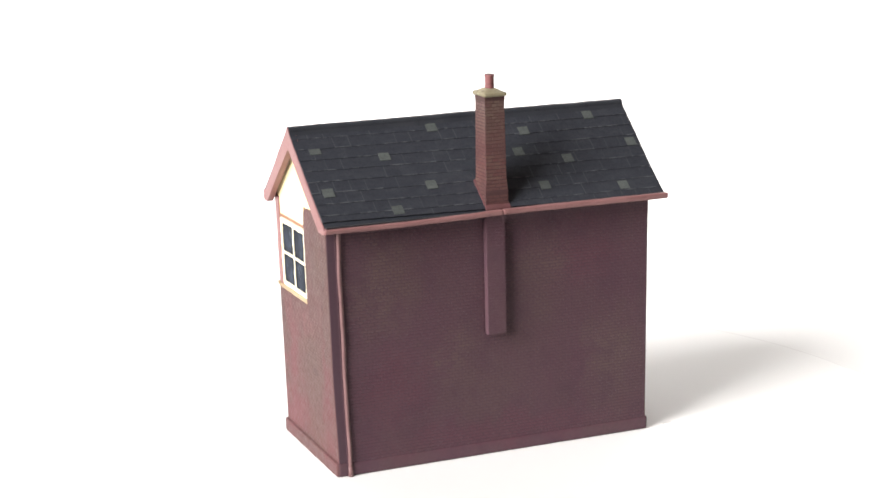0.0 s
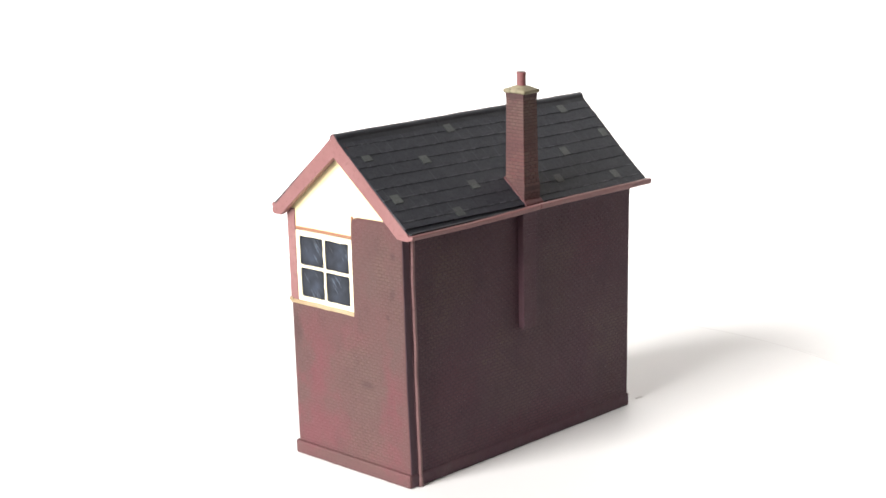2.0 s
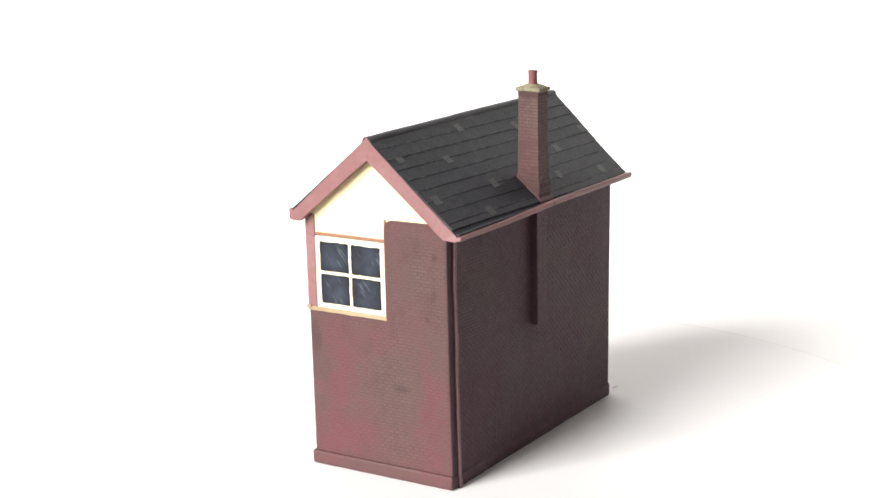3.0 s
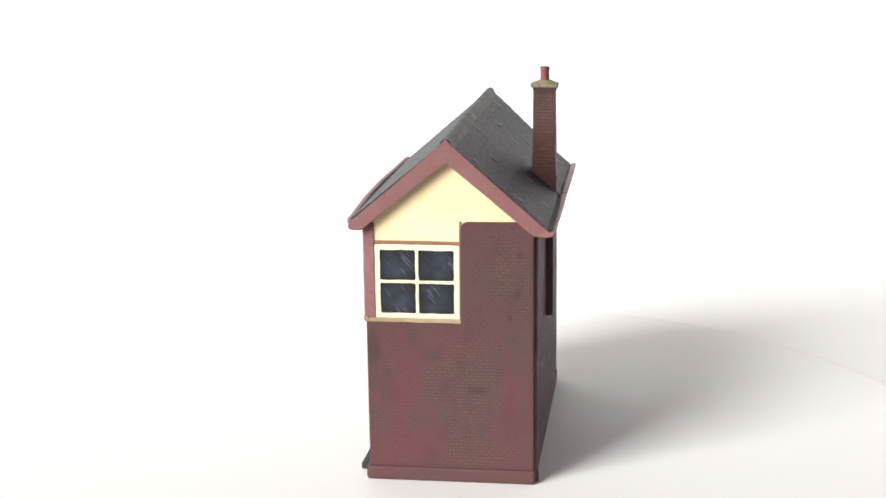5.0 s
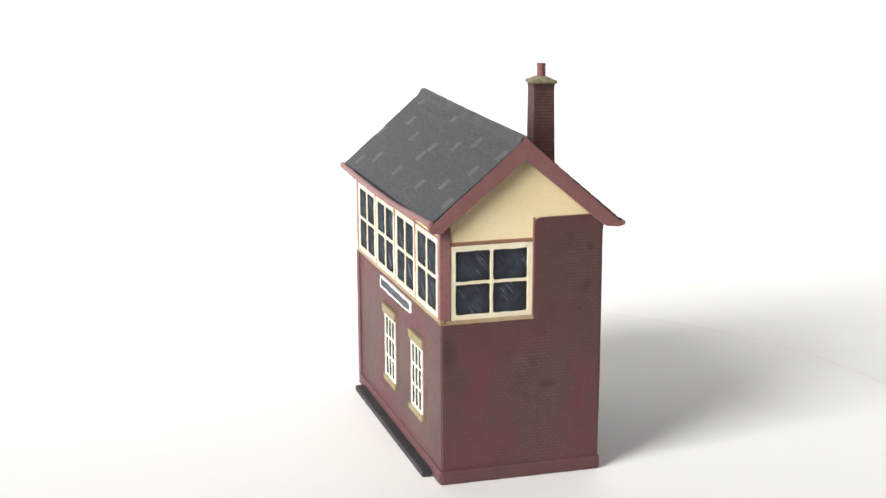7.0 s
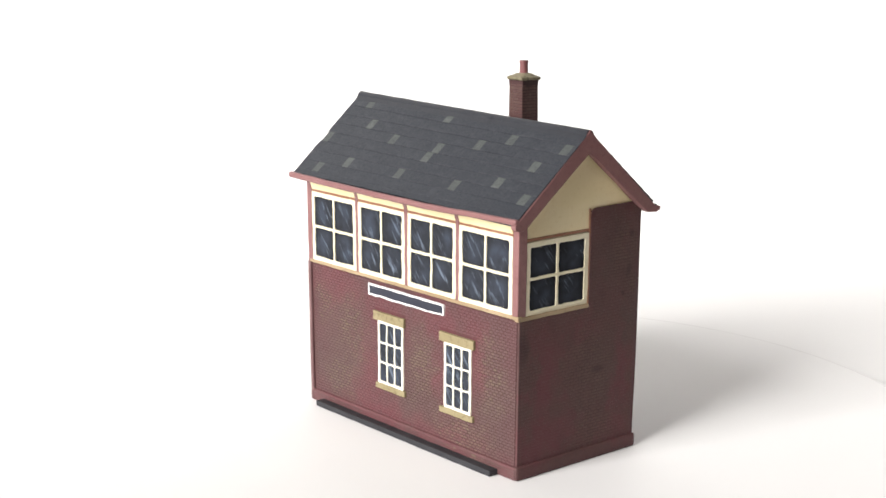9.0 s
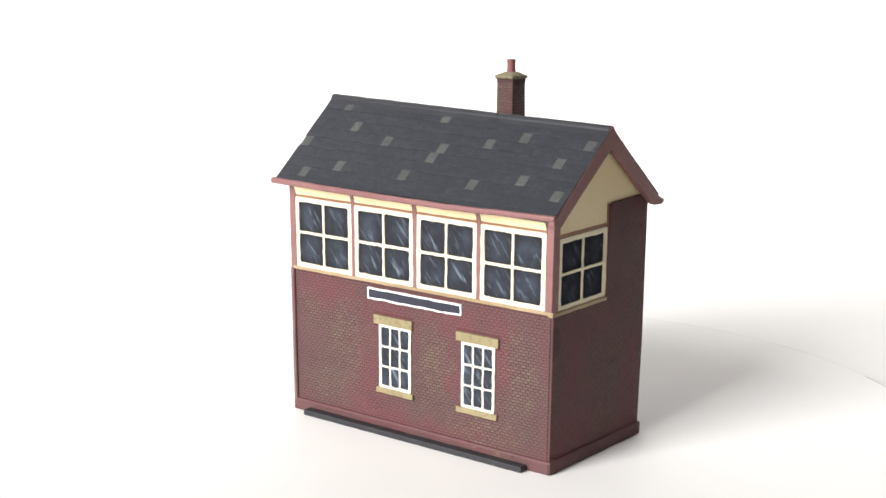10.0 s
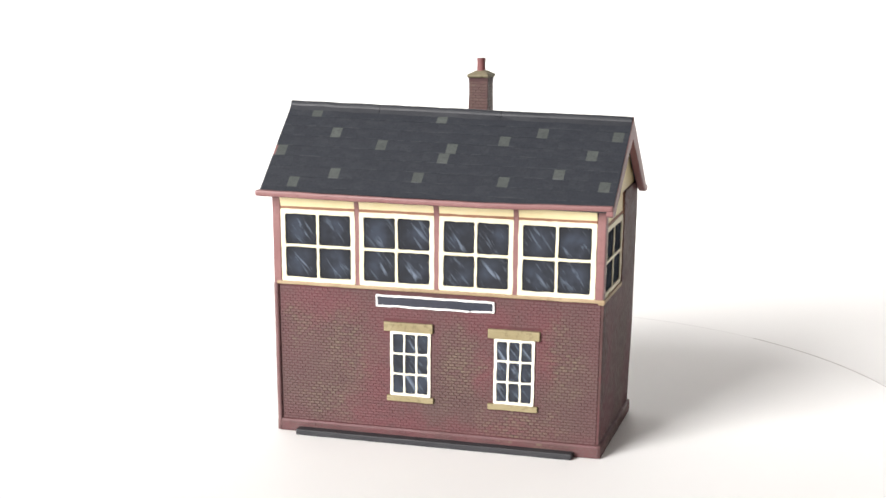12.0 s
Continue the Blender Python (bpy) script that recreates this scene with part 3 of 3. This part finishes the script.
def roof():
    """Two slopes, each with its own slates, ridge, boards and gutters."""
    k = math.hypot(1, PITCH)
    slopes = []
    for s in (-1, 1):
        outline = [(0.0, roof_z(0, -0.15)), (s * 13.7, roof_z(13.7, -0.15)), (s * 13.7, roof_z(13.7, -0.45)), (s * 12.0, roof_z(13.7, -0.5)), (s * 10.5, roof_z(10.5, -1.4)), (0.0, roof_z(0, -1.4))]
        slopes.append(part("roof_slope", slab(bmesh.new(), outline, -26.9, 26.75), M_SLATE, BOX, "dark slate roof slope with scattered pale slates"))
    for end, x0, x1 in ((1, 26.0, 26.95), (-1, -27.15, -26.2)):
        half = [(14.3, roof_z(14.3, -0.2)), (14.35, 36.75), (13.9, 36.5), (12.0, 36.72)] if end > 0 else [(14.0, roof_z(14.0, -0.15)), (14.0, 37.4), (13.4, 37.3), (11.3, 37.2)]
        half = [(0.95, roof_z(0.95, 0.05 if end > 0 else -0.1))] + half
        front_half = [half[0], (13.85, roof_z(13.85, -0.2)), (13.8, 37.1), (13.4, 36.88), (12.0, 36.85)] if end > 0 else half
        line = [(0, RIDGE_Z + (0.14 if end > 0 else -0.25))] + half + [(0, 46.95)] + [(-y, z) for y, z in reversed(front_half)]
        part("bargeboard", rough(slab(bmesh.new(), line, x0, x1, 0.1), 0.05, 2.0), M_TRIM, BOX, "dusky pink bargeboard")
    for s in (-1, 1):
        bm = rough(box(bmesh.new(), -27.0, 26.6, *sorted((s * 13.0, s * 13.85)), 37.68, 37.98, 0.08), 0.03, 2.0)
        for v in bm.verts:
            if abs(v.co.y) > 13.4:
                v.co.y += 0.35 if s > 0 else -0.6 * (1 - (v.co.x / 27.3) ** 2) + 0.5 * ease(6, 27, v.co.x)
        part("gutter_channel", bm, M_STRIP, BOX, "black channel between slates and eaves board")
    for s, joint in ((-1, None), (1, 0.2)):
        a, b = sorted((s * 13.55, s * 14.4))
        for x0, x1, drop in ((-27.25, joint - 0.015, 0.0), (joint + 0.015, 26.95, 0.03)) if joint else ((-27.6, 26.95, 0.0),):
            bm = rough(box(bmesh.new(), x0, x1, a, b, (37.42 if s < 0 else 37.2) - drop, 38.2 - drop, 0.38, 4), 0.07, 2.0, 0.35)
            for v in bm.verts:
                # the boards belly outwards between the gables
                belly = 1 - (v.co.x / 27.3) ** 2
                v.co.y += 0.35 if s > 0 else -0.6 * belly + 0.5 * ease(6, 27, v.co.x)
                v.co.z += 0.25 * ease(6, 27, v.co.x) if s < 0 else 0.1 - 0.55 * ease(-6, 20, v.co.x)
            part("gutter_board", bm, M_TRIM, BOX, "dusky pink board along the eaves")
    bm = bmesh.new()
    line = []
    for i in range(9):
        a = math.pi * i / 8
        line.append((0.75 * math.cos(a), RIDGE_Z - 0.62 + 0.72 * math.sin(a)))
    line = [(1.3, RIDGE_Z - 1.28)] + line + [(-1.3, RIDGE_Z - 1.28)]
    slab(bm, line, -27.1, -12.3, 0.0), slab(bm, line, -12.24, 7.0, 0.0), slab(bm, line, 7.06, 26.8, 0.0)
    part("ridge", rough(bm, 0.06, 2.5), M_RIDGE, BOX, "rounded grey ridge capping")
    return slopes


SLOPES = roof()


def chimney():
    cx, cy = CHIMNEY_X, CHIMNEY_Y
    bm = bmesh.new()
    rings = ((37.0, 1.8, 1.95), (40.6, 1.76, 1.9), (42.0, 1.62, 1.7), (53.4, 1.5, 1.58), (54.5, 1.58, 1.66))
    prev = None
    for z, a, b in rings:
        ring = [bm.verts.new((cx + p * a, cy + q * b, z)) for p, q in ((-1, -1), (1, -1), (1, 1), (-1, 1))]
        if prev:
            for i in range(4):
                bm.faces.new((prev[i], prev[(i + 1) % 4], ring[(i + 1) % 4], ring[i]))
        else:
            bm.faces.new(ring)
        prev = ring
    bm.faces.new(prev)
    stack = part("chimney", bm, M_JOINT_STACK, BOX, "tall tapering brick chimney stack")
    skirt = [(9.45, roof_z(9.45, 0.05)), (9.5, roof_z(9.5, 0.34)), (13.6, roof_z(13.6, 0.42)), (13.75, roof_z(13.75, 0.3)), (13.75, roof_z(13.75, -0.1))]
    part("flashing", rough(slab(bmesh.new(), skirt, cx - 1.95, cx + 1.95, 0.08), 0.06), M_JOINT, stack, "dull brown mortar skirt")
    bm = bmesh.new()
    box(bm, cx - 1.77, cx + 1.77, cy - 2.02, cy + 2.02, 54.45, 55.05, 0.25, 3)
    vs = [bm.verts.new((cx + p * 1.66, cy + q * 1.88, 54.95)) for p, q in ((-1, -1), (1, -1), (1, 1), (-1, 1))]
    ws = [bm.verts.new((cx + p * 0.75, cy + q * 0.75, 55.5)) for p, q in ((-1, -1), (1, -1), (1, 1), (-1, 1))]
    for i in range(4):
        bm.faces.new((vs[i], vs[(i + 1) % 4], ws[(i + 1) % 4], ws[i]))
    bm.faces.new(ws)
    part("cap", rough(bm, 0.08, 1.0), M_CAP, stack, "mossy ochre chimney cap", smooth=True)
    bm = bmesh.new()
    tube(bm, cx, cy, 55.2, 57.4, 0.68, 0.62, 16)
    tube(bm, cx, cy, 57.05, 57.5, 0.7, 0.68, 16)
    pot = part("pot", bm, M_POT, stack, "red chimney pot", smooth=False)
    # the pot is solid: a black disc stands for its shaded hollow
    part("pot_mouth_shade", tube(bmesh.new(), cx, cy, 57.3, 57.52, 0.44, 0.44, 16), M_STRIP, pot, "black disc painted as the shade in the pot's mouth")
    return stack


CHIMNEY = chimney()


def rear_details():
    part("buttress", rough(box(bmesh.new(), -0.95, 2.0, 11.6, REAR + 1.1, 18.7, 37.6, 0.15), 0.03), M_BRICK_REAR, BOX, "brick chimney breast on the rear wall")
    bm = bmesh.new()
    tube(bm, 24.1, 12.2, 0.1, 37.4, 0.3, 0.3, 10)
    tube(bm, 24.1, 12.25, -0.2, 1.4, 0.42, 0.36, 10)
    part("drain_pipe", rough(bm, 0.12, 2.0, 0.25), M_PIPE, BOX, "dull pink drain pipe", smooth=True)
    bm = bmesh.new()
    tube(bm, -25.45, -11.95, 0.1, 23.9, 0.38, 0.38, 10)
    part("drain_pipe", rough(bm, 0.05, 2.0, 0.25), M_PIPE, BOX, "dull pink drain pipe", smooth=True)


rear_details()


# ---- slates ----
def slate_mesh(width, material, h=2.12, name="slate", tail=0.20):
    bm = bmesh.new()
    w = width / 2 * 1.0235
    pts = [(-w, 0.10, 0), (w, 0.10, 0), (w, tail, -h), (-w, tail, -h)]
    top = [bm.verts.new((x, -n, z)) for x, n, z in pts]
    low = [bm.verts.new((x, 0.05, z)) for x, n, z in pts]
    bm.faces.new(top)
    for i in range(4):
        bm.faces.new((top[i], low[i], low[(i + 1) % 4], top[(i + 1) % 4]))
    return mesh_of(name, bm, material, warp=False)


PALE_FRONT = ((-22.0, 0), (-17.7, 2), (-9.7, 3), (-26.2, 4), (-15.8, 6), (-22.0, 7), (-2.4, 6), (-1.2, 0), (1.6, 3), (0.7, 4), (9.5, 2), (15.1, 1), (23.3, 3), (19.0, 5), (10.9, 6), (26.1, 6), (26.6, 1))
PALE_REAR = ((25.4, 1.65), (15.3, 2.65), (6.3, 0.3), (25.6, 5.55), (9.8, 5.5), (16.3, 7.5), (-8.3, 1.25), (-6.0, 3.15), (-20.1, 0.25), (-13.6, 4.1), (-7.9, 6.35), (-20.8, 7.0), (-25.4, 3.1))


def lay(slope, side, mid, s, width, material, h, proud=0.0):
    """One slate with its head at s millimetres down the slope."""
    key = (round(width, 2), material.name, h, side)
    if key not in SLATE_SHAPES:
        SLATE_SHAPES[key] = slate_mesh(key[0], material, h, tail=0.135 if side < 0 else 0.18)
    ob = new("slate", SLATE_SHAPES[key])
    ob.parent = slope
    y = s / math.hypot(1, PITCH)
    z = roof_z(y)
    # local z runs up the slope, local -y points out of it
    p, q, r = Vector((mid, side * y, z)), Vector((mid, side * (y - 0.8), z + 0.8 * PITCH)), Vector((mid + 1, side * y, z))
    for v in (p, q, r):
        lean(v)
    up = (q - p).normalized()
    out = (r - p).cross(up).normalized()
    if out.z < 0:
        out.negate()
    m = Matrix((up.cross(out).normalized() * -1, -out, up)).transposed()
    if m.determinant() < 0:
        m = Matrix((up.cross(out).normalized(), -out, up)).transposed()
    m = m.to_4x4()
    m.translation = (p + out * (proud + random.uniform(-0.003, 0.003))) * MM
    ob.matrix_basis = m @ pose(0, 0, 0, random.uniform(-0.2, 0.2), 0, 0)


SLATE_SHAPES = {}


def slates(slope, side, pale):
    for row in range(9):
        s = 0.75 + 2.0 * row
        z = roof_z(s / math.hypot(1, PITCH))
        fixed = sorted(min(max(unlean(x, z - 0.8), -25.9), 25.75) for x, r in pale if r == row and side < 0)
        edges, at = [], -27.05
        for x in fixed + [None]:
            stop = 26.85 if x is None else x - 0.8
            gap = stop - at
            if gap > 0.4:
                n = max(1, round(gap / 2.35))
                if row % 2 and n > 2 and not edges:
                    cuts = [0.0] + [gap * (i + 0.5) / n for i in range(n)] + [gap]
                else:
                    cuts = [gap * i / n for i in range(n + 1)]
                edges += [(at + a, at + b, M_SLATE if side < 0 else M_SLATE_CHIPPED) for a, b in zip(cuts, cuts[1:])]
            if x is not None:
                edges.append((max(at, stop), x + 0.8, M_SLATE_PALE))
                at = x + 0.8
        for a, b, material in edges:
            mid = (a + b) / 2
            s = 0.75 + 2.0 * row - (0.018 * max(mid + 10, 0) if side > 0 else 0.0)
            if side > 0 and abs(mid - 0.75) < 0.9 and s > 13.4:
                continue
            lay(slope, side, mid, s, b - a, material, 1.15 if row == 8 else 2.12)
    if side > 0:
        # loose pale slates patched over the courses
        for x, row in pale:
            s = 1.0 + 2.0 * row - 0.018 * max(x + 10, 0)
            x = min(max(unlean(x, roof_z(s / math.hypot(1, PITCH)) - 0.8), -25.9), 25.75)
            lay(slope, side, x, s, 1.62, M_SLATE_PALE, 1.6, 0.05)


# ---- brickwork ----
def brick_rows(u0, u1, z0, z1, holes, length=1.08, course=0.49, gap=0.085):
    """Rectangles of the bricks in stretching courses between the openings."""
    out = []
    z, row = z0, 0
    while z + course * 0.6 < z1:
        top = min(z + course - gap, z1)
        free = [(u0, u1)]
        for a, b, c, d in holes:
            if c < top and d > z:
                free = [q for f in free for q in ((f[0], min(f[1], a)), (max(f[0], b), f[1])) if q[1] - q[0] > 0.2]
        u = u0 - (length / 2 if row % 2 else 0)
        while u < u1:
            for f in free:
                a, b = max(u + random.uniform(-0.03, 0.05), f[0]), min(u + length - gap + random.uniform(-0.05, 0.03), f[1])
                if b - a > 0.22:
                    out.append((a, b, z, top))
            u += length
        z += course
        row += 1
    return out


def brick_bm(bm, axis, plane, sign, r, proud):
    """A low pillow-edged brick face standing proud of the wall."""
    a, b, c, d = r
    h = proud * max(0.45, 0.8 + random.uniform(-0.2, 0.2) + 0.6 * noise.noise(Vector((a * 0.16, c * 0.2, 0.3 * plane + 0.37))))
    e = 0.035
    base = [(a, c), (b, c), (b, d), (a, d)]
    face = [(a + e, c + e), (b - e, c + e), (b - e, d - e), (a + e, d - e)]
    def at(u, z, n):
        return (u, plane + sign * n, z) if axis == "y" else (plane + sign * n, u, z)
    lo = [bm.verts.new(at(u, z, -0.02)) for u, z in base]
    hi = [bm.verts.new(at(u, z, h)) for u, z in face]
    bm.faces.new(hi)
    for i in range(4):
        bm.faces.new((lo[i], lo[(i + 1) % 4], hi[(i + 1) % 4], hi[i]))


def clad(parent, axis, plane, sign, rects, material, proud=0.05, single=None):
    rest = bmesh.new()
    for r in rects:
        if single and single(r):
            bm = bmesh.new()
            brick_bm(bm, axis, plane, sign, r, proud)
            part("brick", bm, material, parent)
        else:
            brick_bm(rest, axis, plane, sign, r, proud)
    ob = part("brick_facing", rest, material, parent)
    tagged(ob, kind="stuff")


def brickwork_all():
    holes = [(-7.0, -0.4, 7.1, 17.5), (9.45, 15.85, 7.1, 17.5), (-7.95, -0.05, 17.3, 18.95), (8.45, 16.55, 17.3, 18.95),
             (-7.5, 0.1, 6.15, 7.2), (8.6, 16.5, 6.15, 7.2), (-9.15, 9.45, 21.15, 23.1)]
    bm = bmesh.new()
    for r in brick_rows(-25.8, 25.95, 0.1, 1.7, []):
        brick_bm(bm, "y", -12.2, -1, r, 0.03)
    tagged(part("brick_facing", bm, M_BRICK, WALL_FRONT), kind="stuff")
    near = lambda r: 17.0 < r[0] and r[1] < 24.0 and 3.5 < r[2] < 19.5
    clad(WALL_FRONT, "y", FRONT, -1, brick_rows(-25.0, 25.4, 1.9, 23.6, holes, length=0.9, course=0.46), M_BRICK, single=near)
    clad(WALL_REAR, "y", REAR, 1, brick_rows(-25.4, 24.6, 1.9, 37.4, [(-1.0, 2.05, 18.6, 38)]), M_BRICK_REAR, 0.07)
    rects = brick_rows(-11.65, 11.75, 1.9, 38.2, [(-12.0, 1.9, 23.4, 40.0), (-12.0, 2.7, 37.3, 40.0)])
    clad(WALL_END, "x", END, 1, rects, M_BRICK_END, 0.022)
    bm = bmesh.new()
    cx, cy = CHIMNEY_X, CHIMNEY_Y
    for z in range(32):
        z0 = 38.2 + z * 0.51
        k = min(max((z0 - 42.3) / 10.3, 0), 1)
        a = (1.62 - 0.12 * k) if z0 > 42.3 else 1.76 - 0.14 * max(0, (z0 - 40.6) / 1.7)
        b = a + 0.085
        shift = 0.5 if z % 2 else 0.0
        for sign in (-1, 1):
            for axis, half, off in (("y", a, cx), ("x", b, cy)):
                plane = (cy + sign * b) if axis == "y" else (cx + sign * a)
                n = 3
                cuts = [-half, -half + half * (0.45 + shift * 0.6), half * (0.1 + shift * 0.5), half]
                for p, q in zip(cuts, cuts[1:]):
                    brick_bm(bm, axis, plane, sign, (off + p + 0.03, off + q - 0.03, z0, z0 + 0.42), 0.03)
    tagged(part("brick_facing", bm, M_BRICK_STACK, CHIMNEY), kind="stuff")
    bm = bmesh.new()
    for r in brick_rows(-0.95, 2.0, 18.9, 37.3, []):
        brick_bm(bm, "y", REAR + 1.1, 1, r, 0.05)
    tagged(part("brick_facing", bm, M_BRICK_REAR, WALL_REAR), kind="stuff")


slates(SLOPES[0], -1, PALE_FRONT)
slates(SLOPES[1], 1, PALE_REAR)
brickwork_all()


# ---- what turns ----
def motions():
    """The turntable and the model on it turn together about the upright axis at the origin."""
    times = [0.25 * i for i in range(49)]
    walk(table, [(t, pose(0, 0, -0.2 * MM, 0, 0, turn_angle(t))) for t in times])
    walk(BOX, [(t, pose(0, 0, 0, 0, 0, turn_angle(t)) @ pose(-0.8 * MM, 2.42 * MM, 0)) for t in times])


motions()
